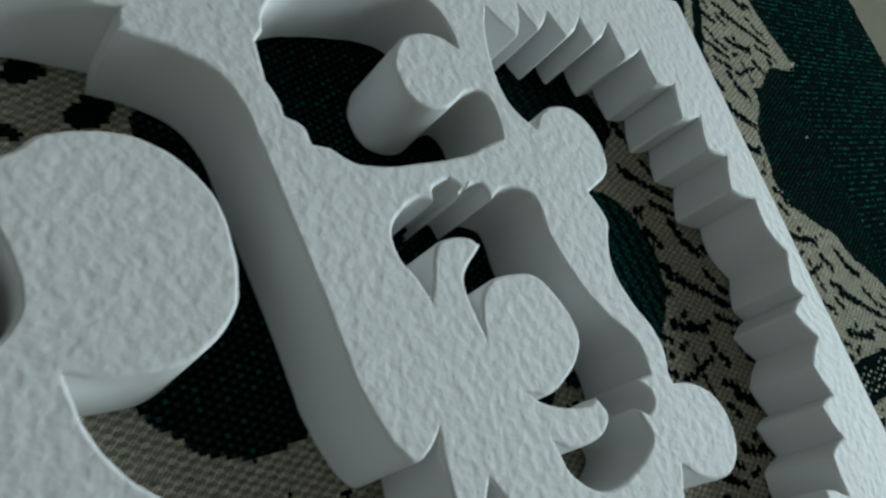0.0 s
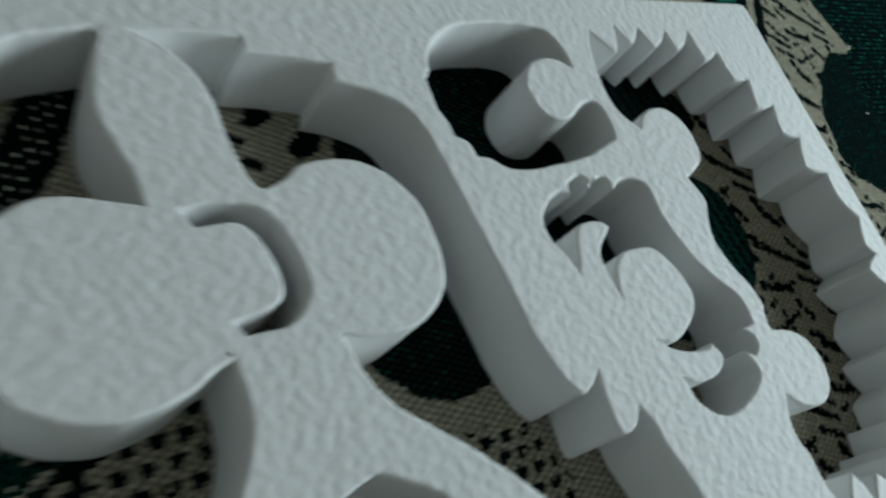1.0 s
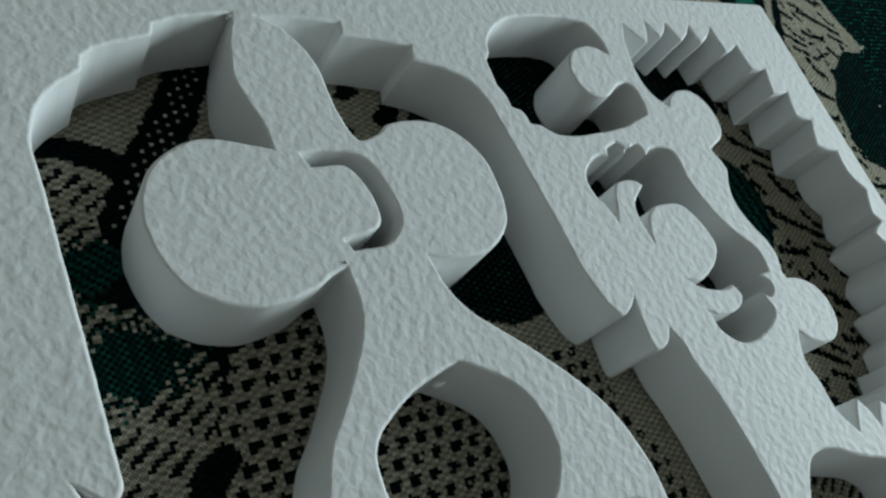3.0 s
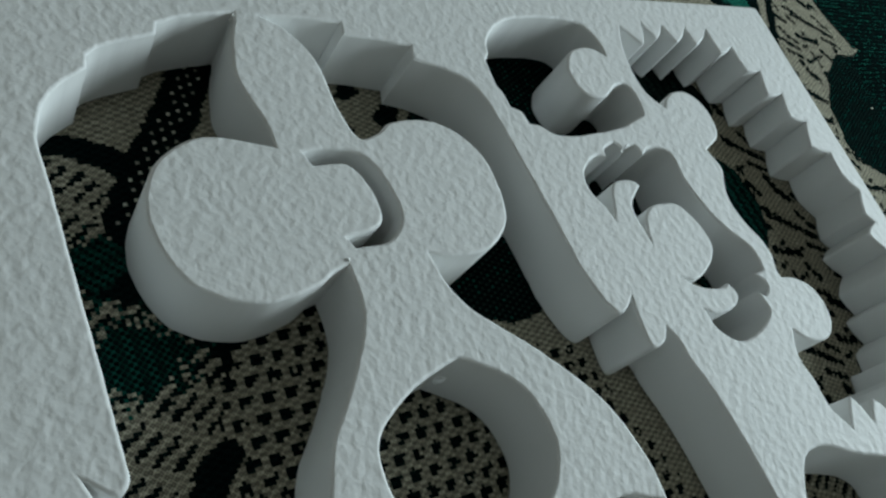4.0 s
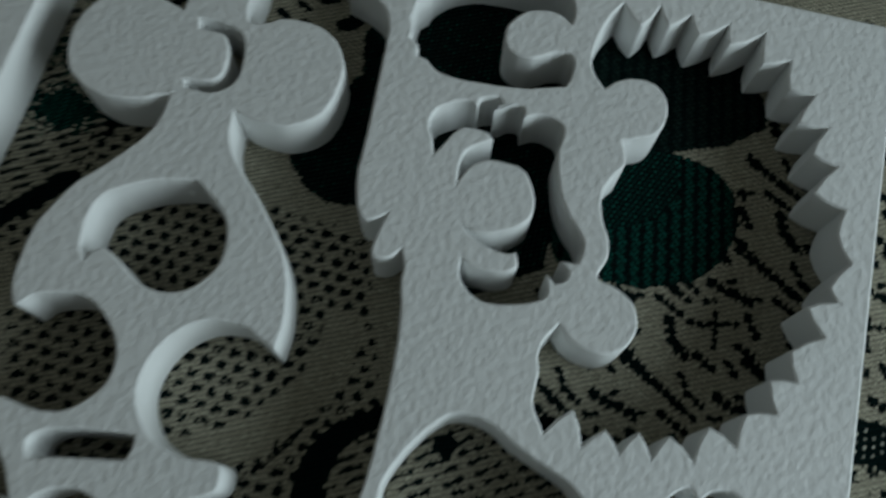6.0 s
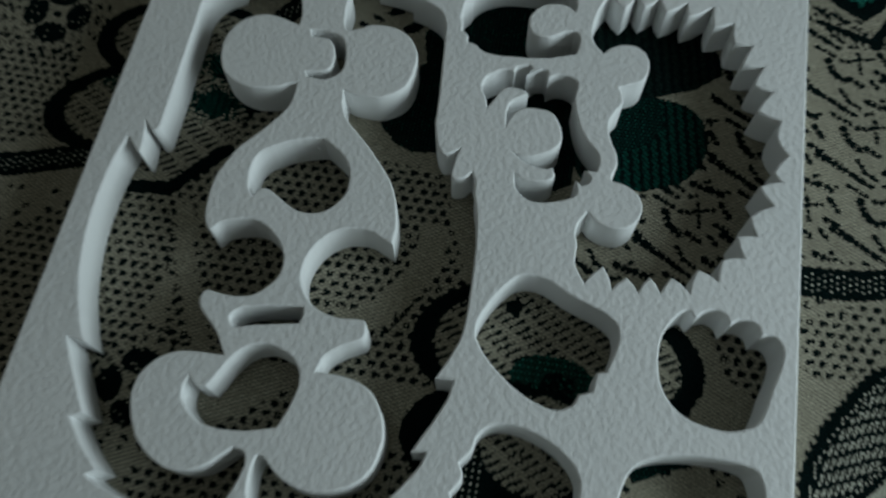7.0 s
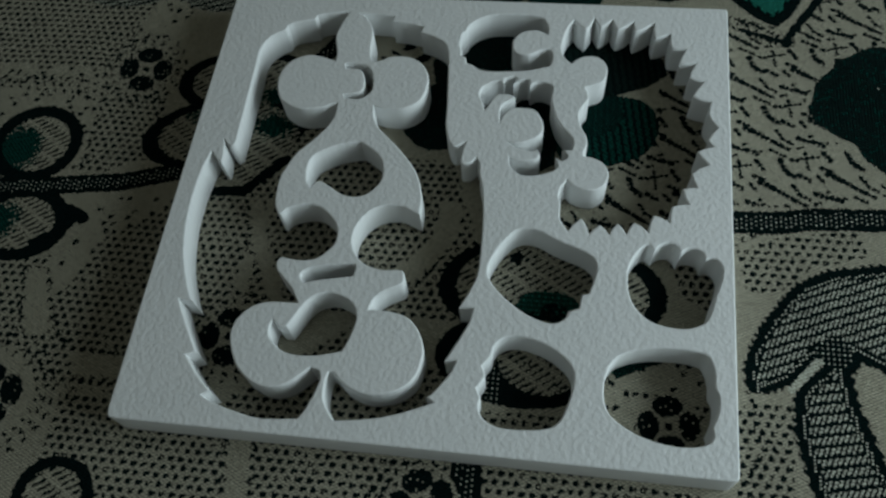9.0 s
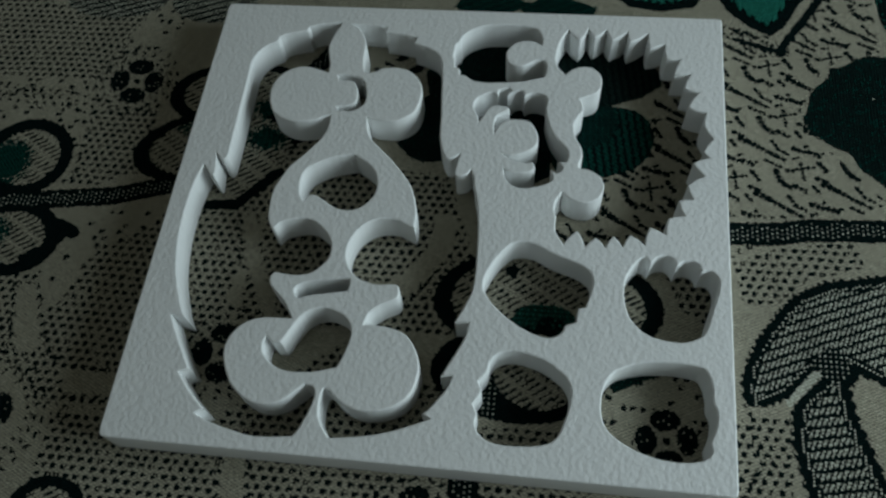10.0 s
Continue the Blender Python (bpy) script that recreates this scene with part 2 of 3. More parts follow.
KNOB_WINDOW = [
    [(198.1, 253.9), (198.2, 258.6), (194.1, 266.5), (167.7, 267.9), (158.7, 265.3), (152.8, 261), (149.9, 256.8), (149.3, 254)],
    [(149.3, 254), (146.8, 251.2)],
    [(146.8, 251.2), (146.3, 242.6)],
    [(146.3, 242.6), (147.6, 239.1), (147.8, 235.3)],
    [(147.8, 235.3), (150.9, 233.2), (151.7, 229.4)],
    [(151.7, 229.4), (155.1, 228.7)],
    [(155.1, 228.7), (160.2, 225.2), (185.6, 226.1), (200.9, 230.6)],
    [(200.9, 230.6), (201.9, 236), (201.5, 240.5), (199.3, 242.8), (195.5, 242.2), (187.1, 237.7), (179.6, 239.7), (177.6, 247.1), (182.4, 254.8), (191.4, 257.1), (195.2, 255.8)],
    [(195.2, 255.8), (198.1, 253.9)],
]
POCKET_A = [
    [(229.4, 86.9), (225.7, 86)],
    [(225.7, 86), (224.9, 78.4)],
    [(224.9, 78.4), (219.7, 76.4)],
    [(219.7, 76.4), (218.5, 72.9), (215.8, 70.3), (212, 69), (207.8, 69.2), (192.9, 76.1), (177.3, 93.1), (180.4, 106.5), (189.4, 119.3), (194.6, 121.5), (202.1, 120.7), (211.2, 116.1), (226.7, 110.1), (231.5, 106), (232.5, 100.2), (229.4, 86.9)],
]
POCKET_B = [
    [(261.6, 114.4), (265.3, 118), (269.9, 119.1), (273.3, 117.4), (275, 113.6)],
    [(275, 113.6), (278.4, 116.5), (282.4, 116.9), (285.8, 114.9), (287.1, 111.1)],
    [(287.1, 111.1), (290.8, 112.1), (294.1, 110.1), (295.6, 105.1), (291.6, 90), (286.7, 76.8), (276.6, 72), (262.2, 73.6), (255.5, 77.6), (250.7, 83.9), (248.6, 91.5), (249, 104.2), (254.8, 114.8), (258.5, 117.1), (261.6, 114.4)],
]
POCKET_C = [
    [(183.8, 53.7), (182.9, 48.4), (179.2, 43.6)],
    [(179.2, 43.6), (181.1, 38.3), (177.6, 32.2)],
    [(177.6, 32.2), (180, 27.7)],
    [(180, 27.7), (179.4, 22.9), (181.4, 18.4), (185.5, 15.2), (192.1, 13.7), (210.5, 15.1), (216.4, 17.8), (220, 23.6), (223.8, 44.2), (216.2, 53.6), (200.6, 60.1), (192.2, 60.2), (186.8, 57.6), (183.8, 53.7)],
]
POCKET_D = [
    [(290.5, 48.4), (290.2, 43.6), (291.9, 39.1), (291.4, 31.4), (288.6, 23.8)],
    [(288.6, 23.8), (289.1, 19.6), (286.4, 15.9), (275.8, 13.3), (257.4, 15.8), (243.2, 23.5), (239.4, 28.9), (238.4, 41.3), (243.7, 53.6), (259.6, 60.1), (286.3, 59.4), (289.1, 55.4), (290.5, 48.4)],
]
GEAR_OPENING = [
    [(213.5, 267), (209.4, 259.1), (206.9, 244.7), (208.6, 238), (213, 233)],
    [(213, 233), (216.7, 236.9), (223.5, 239.4), (229.3, 238.2), (233.2, 233.4), (233.9, 226.8), (231.8, 221.4), (222, 216.1)],
    [(222, 216.1), (224.2, 208.5), (221.6, 204), (219.4, 198.4), (219.5, 193.1), (221.5, 187), (224.1, 181.7), (224.5, 176.6), (222.8, 172), (223.1, 169.3)],
    [(223.1, 169.3), (229, 168.1), (234.8, 164.2), (236.9, 157.9), (234.8, 151.6), (230.5, 148.2), (225.1, 147.5), (218.2, 149.8), (214.7, 153.1)],
    [(214.7, 153.1), (211.6, 147.8), (210.7, 143.1), (211.9, 138.2), (212.2, 129.3), (216.8, 121.6)],
]
OPENINGS = [FRAME_LEFT + FIGURE_LEFT, FRAME_RIGHT + FIGURE_RIGHT, BROW + EYE, TONGUE_SLOT, MOUTH_HOLE, BELLY_SLOT, BELLY_HOLE, KNOB_WINDOW, POCKET_A, POCKET_B, POCKET_C, POCKET_D, GEAR_OPENING]
# Valleys and tips of the saw teeth round the gear-like opening, from its foot round to its top.
VALLEYS = [(216.8, 121.6), (227.8, 120.7), (238.3, 121.2), (247.1, 122.0), (258.6, 124.3), (269.4, 131.2), (279.3, 143.2), (283.9, 153.6), (290.1, 168.8), (293.1, 180.5), (295.5, 193.5), (292.2, 210.5), (288.4, 224.5), (284.5, 237.4), (279.2, 248.1), (270.3, 259.0), (260.7, 267.2), (248.6, 267.5), (236.0, 268.1), (225.4, 268.7), (213.5, 267.0)]
TIPS = [(223.5, 130.4), (233.3, 127.1), (242.4, 128.6), (251.0, 130.0), (261.0, 135.2), (270.6, 141.1), (275.9, 152.4), (280.8, 162.3), (284.0, 176.7), (289.8, 184.5), (290.5, 201.8), (281.9, 213.7), (280.1, 226.9), (274.6, 236.8), (270.5, 247.9), (261.0, 255.5), (249.5, 258.9), (239.5, 260.2), (229.2, 261.4), (220.4, 258.8)]


def smooth_stretch(points, step=1.0):
    """A rounded line through the points (centripetal Catmull-Rom), sampled about every step millimetres, without its last point."""
    p = [Vector(q) for q in points]
    if len(p) == 2:
        return [p[0]]
    if (p[0] - p[-1]).length < 1e-6:
        p = [p[-2]] + p + [p[1]]
    else:
        p = [2 * p[0] - p[1]] + p + [2 * p[-1] - p[-2]]
    out = []
    for a, b, c, d in zip(p, p[1:], p[2:], p[3:]):
        t1 = max((b - a).length, 1e-4) ** 0.5
        t2 = t1 + max((c - b).length, 1e-4) ** 0.5
        t3 = t2 + max((d - c).length, 1e-4) ** 0.5
        count = max(2, round((c - b).length / step))
        for k in range(count):
            t = t1 + (t2 - t1) * k / count
            ab, bc, cd = a.lerp(b, t / t1), b.lerp(c, (t - t1) / (t2 - t1)), c.lerp(d, (t - t2) / (t3 - t2))
            out.append(ab.lerp(bc, t / t2).lerp(bc.lerp(cd, (t - t1) / (t3 - t1)), (t - t1) / (t2 - t1)))
    return out


def tooth_line():
    """The saw-tooth line: each flank slightly hollow towards its valley, as the cutter left it."""
    out = []
    for k, tip in enumerate(TIPS):
        low, tip, after = Vector(VALLEYS[k]), Vector(tip), Vector(VALLEYS[k + 1])
        out += [low, low.lerp(tip, 0.5) + (tip - low).orthogonal() * 0.05, tip.lerp(low, 0.06), tip.lerp(after, 0.06), tip.lerp(after, 0.5) + (after - tip).orthogonal() * 0.05]
    return out


def foam_sheet():
    outline = bpy.data.curves.new("foam_sheet", "CURVE")
    outline.dimensions, outline.fill_mode, outline.extrude = "2D", "BOTH", THICK / 2 - 0.0008
    outline.bevel_depth, outline.bevel_resolution = 0.0008, 3
    outline.offset = -0.0007
    loops = [smooth_stretch([(4, -0.2), (150, 0.0), (297, 0)], 6) + smooth_stretch([(297, 0), (299.4, 0.6), (300, 3)]) + smooth_stretch([(300, 3), (301.6, 140), (303.2, 277)], 6)
             + smooth_stretch([(303.2, 277), (302.8, 279.4), (300, 280)]) + smooth_stretch([(300, 280), (150, 278.6), (4, 277)], 6) + smooth_stretch([(4, 277), (1.6, 276.4), (0.8, 274)])
             + smooth_stretch([(0.8, 274), (-0.5, 140), (-1.6, 4)], 6) + smooth_stretch([(-1.6, 4), (-0.4, 0.4), (4, -0.2)])]
    rng = random.Random(4)
    for stretches in OPENINGS:
        loop = [q for s in stretches for q in smooth_stretch(s)]
        if stretches is GEAR_OPENING:
            loop += tooth_line()
        # the hand that led the cutter shook a little
        shake = [Vector((rng.gauss(0, 0.08), rng.gauss(0, 0.08))) for q in loop]
        loop = [q + (shake[k - 1] + shake[k] + shake[(k + 1) % len(loop)]) / 3 for k, q in enumerate(loop)]
        loops.append(loop)
    for loop in loops:
        area = sum(a.x * b.y - b.x * a.y for a, b in zip(loop, loop[1:] + loop[:1]))
        if (area > 0) != (loop is loops[0]):
            loop.reverse()
        spline = outline.splines.new("POLY")
        spline.points.add(len(loop) - 1)
        spline.points.foreach_set("co", [v for q in loop for v in (q.x / 1000, q.y / 1000, 0, 1)])
        spline.use_cyclic_u = True
    draft = new("draft", outline)
    bpy.context.view_layer.update()
    mesh = bpy.data.meshes.new_from_object(draft.evaluated_get(bpy.context.evaluated_depsgraph_get()))
    bpy.data.objects.remove(draft)
    mesh.name = "foam_sheet"
    mesh.materials.clear()
    mesh.materials.append(FOAM)
    mesh.materials.append(CUT)
    for face in mesh.polygons:
        face.use_smooth = True
        face.material_index = 0 if abs(face.normal.z) > 0.3 else 1
    mesh.set_sharp_from_angle(angle=radians(38))
    ob = new("foam_sheet", mesh)
    ob.location.z = THICK / 2
    # shreds that the cutter tore where it turned
    for x, y, z, wide, tall, turn in ((80.0, 196.2, 9.0, 0.5, 1.6, 40), (95.5, 167.4, 3.0, 0.6, 2.4, -62), (74.6, 264.0, 9.2, 0.5, 1.2, 10)):
        bm = bmesh.new()
        bmesh.ops.create_icosphere(bm, subdivisions=2, radius=0.001)
        for v in bm.verts:
            v.co = Vector((v.co.x * wide, v.co.y * 1.3 * wide, v.co.z * tall)) * (1 + rng.uniform(-0.25, 0.25))
        shred = bpy.data.meshes.new("shred")
        bm.to_mesh(shred)
        bm.free()
        shred.materials.append(CUT)
        piece = new("shred", shred)
        piece.parent = ob
        piece.matrix_basis = pose(x / 1000, y / 1000, z / 1000, 0, 14, turn)
    return tagged(ob, "white embossed polystyrene foam sheet with curly fretwork cut-outs on cloth", "foam sheet")


foam_sheet()


# ---- the cloth under it: a jacquard weave, thread crossing by thread crossing ----
CELL = 0.88
LEFT, RIGHT, NEAR, FAR = -204.16, 516.56, -72.16, 344.08
BEIGE, BLACK, TEAL, PALE, GREEN, DIM = range(6)


def inside(x, y, corners):
    """Which of the places lie in a polygon."""
    hit = np.zeros(x.shape, bool)
    for (ax, ay), (bx, by) in zip(corners, corners[1:] + corners[:1]):
        if ay != by:
            hit ^= ((ay > y) != (by > y)) & (x < (bx - ax) * (y - ay) / (by - ay) + ax)
    return hit


def off_line(x, y, points):
    """How far each place lies from a bent line, and how far along it the nearest point is."""
    best, along, gone = np.full(x.shape, 1e9), np.zeros(x.shape), 0.0
    for (ax, ay), (bx, by) in zip(points, points[1:]):
        long = math.hypot(bx - ax, by - ay)
        s = np.clip(((x - ax) * (bx - ax) + (y - ay) * (by - ay)) / long**2, 0, 1)
        d = np.hypot(x - ax - s * (bx - ax), y - ay - s * (by - ay))
        along, best = np.where(d < best, gone + s * long, along), np.minimum(d, best)
        gone += long
    return best, along


def oval(x, y, cx, cy, rx, ry, turn=0):
    """1 on the rim of a turned oval, less inside it."""
    c, s = math.cos(radians(turn)), math.sin(radians(turn))
    return np.hypot(((x - cx) * c + (y - cy) * s) / rx, ((y - cy) * c - (x - cx) * s) / ry)


def weave_pattern():
    """The colour of each thread crossing, as an index into the yarns."""
    wide, deep = round((RIGHT - LEFT) / CELL), round((FAR - NEAR) / CELL)
    j, i = np.mgrid[0:deep, 0:wide]
    x, y = LEFT + (i + 0.5) * CELL, NEAR + (j + 0.5) * CELL
    rng = np.random.default_rng(5)
    ragged = rng.normal(0, 0.2, x.shape)
    x, y = x + ragged, y + np.roll(ragged, 7, 0)
    out = np.full(x.shape, BEIGE)

    # net of dark dots, staggered from row to row, which wavers a little with the pull of the cloth
    wob = (1.2 * np.sin(y / 31.0) + 0.8 * np.sin(x / 43.0 + 1)).round().astype(int)
    row, col = (j + wob) // 5, i + np.roll(wob, 9, 1)
    u, v = (col + 3 * (row % 2)) % 6, (j + wob) % 5
    net = ((v >= 1) & (v <= 3) & (u >= 1) & (u <= 3)) & ~((v == 1) & (u == 3) & (rng.random(x.shape) < 0.5))
    net |= ((v == 3) & (u == 4) & (rng.random(x.shape) < 0.7)) | ((v == 2) & (u == 4) & (rng.random(x.shape) < 0.5)) | ((v == 4) & (u == 2) & (rng.random(x.shape) < 0.3))
    net &= rng.random(x.shape) > 0.05
    nets = inside(x, y, [(-200, 228), (-80, 226), (-72, 262), (-60, 282), (-200, 300)])
    nets |= inside(x, y, [(-75, 150), (-58, 150), (-58, 206), (-75, 206)]) | inside(x, y, [(-48, 172), (-34, 172), (-34, 206), (-48, 206)])
    nets |= inside(x, y, [(-62, 18), (30, 18), (30, 128), (-10, 128), (-42, 112), (-62, 60)])
    nets |= inside(x, y, [(-130, 20), (-78, 30), (-72, 92), (-130, 92)])
    nets |= inside(x, y, [(-40, -72), (300, -72), (300, -5), (150, 6), (50, 8), (-40, 16)])
    nets |= inside(x, y, [(0, 64), (36, 68), (44, 140), (0, 140)]) | inside(x, y, [(44, 74), (176, 74), (172, 112), (150, 172), (78, 176), (50, 140)])
    nets |= inside(x, y, [(60, 0), (178, 0), (166, 40), (110, 68), (80, 44), (48, 20)])
    nets |= inside(x, y, [(312, 104), (330, 106), (346, 121), (376, 130), (372, 146), (330, 138), (308, 128)]) | inside(x, y, [(304, -40), (330, -20), (331, 44), (318, 46), (304, 40)])
    nets |= inside(x, y, [(280, 98), (300, 86), (300, 120), (272, 120)]) | inside(x, y, [(176, 0), (240, 0), (240, 30), (176, 26)])
    nets |= inside(x, y, [(40, 150), (92, 140), (92, 196), (52, 200)])
    nets |= inside(x, y, [(400, -60), (516, -60), (516, 120), (420, 110)])
    nets |= inside(x, y, [(-74, 152), (-60, 152), (-40, 160), (-30, 160), (-40, 176), (-48, 206), (-74, 206)]) | inside(x, y, [(4, 128), (44, 128), (56, 164), (44, 160), (34, 142), (4, 138)])
    out[nets & net] = BLACK
    # beside the net single dots are strewn over the plain ground
    strewn = rng.random((200, 400))[row % 200, (col + 3 * (row % 2)) // 6 % 400] < 0.3
    loose = inside(x, y, [(-200, 320), (-36, 320), (-36, 152), (-74, 150), (-200, 140)]) | inside(x, y, [(-74, 128), (-40, 134), (-8, 142), (4, 140), (4, 20), (-90, 20), (-66, 90)]) | inside(x, y, [(240, 0), (300, 0), (300, 62), (240, 62)])
    out[loose & strewn & net & (out == BEIGE)] = BLACK
    # plain bands through the net, and chains of small dots along them
    for band in ([(-85, 84), (-71, 84), (-56, 48), (-74, 47)], [(-42, 38), (2, 38), (2, 25), (-38, 25)], [(54, 0), (68, 0), (76, -72), (62, -72)]):
        out[inside(x, y, band)] = BEIGE

    for line, half in (([(40, 134), (47, 108), (57, 90), (65, 74)], 4.0), ([(108, 86), (134, 100), (150, 122), (152, 140)], 6.5)):
        out[off_line(x, y, line)[0] < half] = BEIGE

    def chain(line, off=0.0, step=6.0):
        d, along = off_line(x, y, line)
        beat = (along + 1.7 * off) % step
        out[(abs(d - off) < 1.05) & (beat < 2.0)] = BLACK
        out[(abs(d - off - 1.6) < 0.7) & (beat > 1.6) & (beat < 3.0) & (rng.random(x.shape) < 0.5)] = BLACK

    for line in ([(-150, 214), (-96, 212), (-76, 206), (-74, 150)], [(-78, 226), (-70, 262)], [(-62, 206), (-46, 206)], [(-34, 172), (-36, 206)],
                 [(-85, 84), (-74, 47)], [(-71, 84), (-56, 48), (-40, 39), (0, 39)], [(0, 24), (-36, 24), (-32, 8)],
                 [(312, 46), (316, 20), (308, 6), (316, -40)], [(300, 128), (322, 142), (372, 150)], [(54, 0), (62, -60)], [(68, 0), (76, -60)],
                 [(302, 292), (309, 289), (323, 285), (332, 278), (342, 275)], [(34, 134), (41, 108), (51, 90), (59, 74)], [(112, 80), (140, 96), (156, 120)]):
        chain(line)
    chain([(-150, 214), (-96, 212), (-76, 206)], 5.0)
    chain([(302, 292), (309, 289), (323, 285), (332, 278), (342, 275)], 3.4, 4.0)

    beside = inside(x, y, [(296, 156), (350, 158), (384, 164), (392, 172), (362, 208), (350, 228), (366, 264), (400, 276), (400, 330), (372, 330), (346, 284), (322, 290), (296, 296)])
    geared = inside(x, y, [(206, 122), (300, 118), (300, 296), (268, 252), (264, 206), (240, 178), (206, 172)])
    figure = [((-8, -1), (-4, -1), 1.0), ((-2, 0), (7, 2), 0.85), ((0, 4), (1, -7), 0.85), ((-4, 7), (-1, 8), 0.9), ((-3, 14), (2, 12), 1.5), ((5, 12), (10, 10), 1.5), ((10, 5), (14, -1), 1.4),
              ((-10, -10), (-6, -13), 1.6), ((-4, -11), (1, -14), 1.4), ((-8, -18), (-6, -21), 1.1), ((-14, -2), (-12, -8), 1.6), ((-15, 9), (-9, 6), 1.1), ((-19, 5), (-11, 1), 1.1),
              ((-12, 13), (-7, 10), 1.1), ((-33, 19), (-12, 8), 1.25), ((8, -5), (13, -7), 1.2), ((6, -11), (9, -15), 1.2), ((12, -8), (30, -20), 1.25), ((-28, 3), (-24, 4), 0.8), ((10, -21), (12, -20), 0.9)]
    step = np.array([(7.0, -36.5), (-37.0, -8.0)])

    def crosses(zone, cx, cy):
        """Slanting dashes and blots round a beaded cross, a figure that comes again along two directions."""
        at = np.stack([(LEFT + (i + 0.5) * CELL)[zone] - cx, (NEAR + (j + 0.5) * CELL)[zone] - cy])
        px, py = at - step.T @ np.round(np.linalg.solve(step.T, at))
        mark = np.zeros(px.shape, bool)
        for m in (-1, 0, 1):
            for n in (-1, 0, 1):
                sx, sy = step.T @ (m, n)
                for *line, half in figure:
                    d, along = off_line(px - sx, py - sy, line)
                    mark |= d < half * np.where(along % 2.64 < 1.76, 1.2, 0.5)
        out[zone] = np.where(mark, BLACK, out[zone])

    crosses(beside, 348, 190)
    crosses(geared, 264, 171)

    # striped light ground, for the hearts of the round leaves and behind the small pockets
    b = radians(34)
    across = y * math.cos(b) - x * math.sin(b)
    stripe = (across % 3.4 < 1.3) & ((x + 3.1 * (across // 3.4)) % 9 < 6.5)

    def lobe(cx, cy, rx, ry, turn=0, rim=3.2, spot=None):
        d = oval(x, y, cx, cy, rx, ry, turn)
        out[d < 1] = np.where(stripe, BLACK, BEIGE)[d < 1]
        if spot:
            green = (oval(x, y, *spot) + 0.5 * rng.random(x.shape) < 1.1) & (d < 1)
            out[green] = np.where((i + j) % 3 == 0, BLACK, GREEN)[green]
        out[abs(d - 1) * min(rx, ry) < rim] = BLACK

    lobe(-108, 167, 25, 24, 0, 4.0, (-120, 162, 18, 18))
    lobe(-99, 112, 26, 21, 0, 3.8, (-116, 113, 17, 15))
    d = np.minimum(oval(x, y, 14, 222, 40, 23, 4), oval(x, y, 8, 184, 46, 24, 14))
    out[d < 1] = np.where(stripe, BLACK, BEIGE)[d < 1]
    heart = inside(x, y, [(8, 152), (30, 149), (38, 157), (49, 169), (55, 186), (46, 197), (12, 180)])
    for spot in ((37, 212, 12, 9), (-4, 196, 14, 9)):
        green = oval(x, y, *spot) + 0.7 * rng.random(x.shape) < 1.2
        out[green] = np.where((i + j) % 3 > 0, GREEN, BLACK)[green]
    out[abs(d - 1) * 22 < 2.5] = BLACK
    out[heart] = np.where(stripe, BLACK, BEIGE)[heart]
    green = (oval(x, y, 38, 191, 16, 11) + 0.7 * rng.random(x.shape) < 1.15) & (x > 16)
    out[green] = np.where((i + j) % 2 == 0, BLACK, GREEN)[green]
    lobe(-27, -37, 18, 17, 0, 3.0)
    lobe(211, 96, 56, 31, 0, 2.6)
    spot = oval(x, y, 211, 85, 18, 10.5, -4) < 1
    out[spot] = np.where((i + j) % 2 == 0, np.where(j % 3 == 0, TEAL, GREEN), DIM)[spot]
    spot = (oval(x, y, 213, 84, 7, 4.5) < 1) & (rng.random(x.shape) < 0.75)
    out[spot | (oval(x, y, 191, 114, 4, 3.5, 40) < 1)] = BLACK
    crescent, hollow = oval(x, y, 198, 56, 45, 26) < 1, oval(x, y, 208, 58, 23, 20) < 1
    out[crescent] = np.where(hollow & ~stripe, BEIGE, BLACK)[crescent]
    out[crescent & ~hollow & (x > 176) & (x < 187) & (i % 3 == 0) & (j % 3 == 0)] = PALE
    d = oval(x, y, 252, 96, 13, 20, 10)
    out[(abs(d - 1) * 13 < 3.2) & (rng.random(x.shape) > 0.04)] = BLACK

    def stitched(where, tilt=0.42):
        """Black ground with rows of pale slanting stitches."""
        row = (j - (tilt * i).astype(int)) // 6
        beat = (j - (tilt * i).astype(int)) % 6
        light = (beat < 4) & ((i - beat // 2 + row) % 3 < 1 + (beat % 2))
        out[where] = np.where(light, PALE, BLACK)[where]

    def dark_weave(where, kind):
        if kind == "specks":
            out[where] = np.where((i % 2 == 0) & ((j + i // 2) % 2 == 0), np.where(rng.random(x.shape) < 0.22, GREEN, DIM), BLACK)[where]
        elif kind == "faint":
            out[where] = np.where(((i + j // 7) % 5 < 3) & ((i + j) % 3 > 0), DIM, BLACK)[where]
        elif kind == "dots":
            out[where] = np.where(((i + j // 2) % 2 == 0) & (j % 2 == 0), GREEN, BLACK)[where]
        else:
            out[where] = np.where(((i + j // 7) % 5 < 3) & ((i + j) % 3 > 0), GREEN, BLACK)[where]

    # stems: black cords with pale stitches down the middle
    for line, half in (([(-130, 134), (-99, 137), (-75, 140), (-45, 144), (-13, 154), (8, 159)], 6.2), ([(71, 266), (62, 250), (51, 235), (44, 222)], 5.5),
                       ([(290, 145), (330, 147), (349, 151), (389, 153), (430, 150), (516, 160)], 7.0),
                       ([(175, 6), (177, -20), (172, -72)], 7.5)):
        d, along = off_line(x, y, line)
        out[d < half] = BLACK
        out[(d < half - 2.6) & (i % 3 == 0) & (j % 3 == (i // 3) % 2)] = PALE
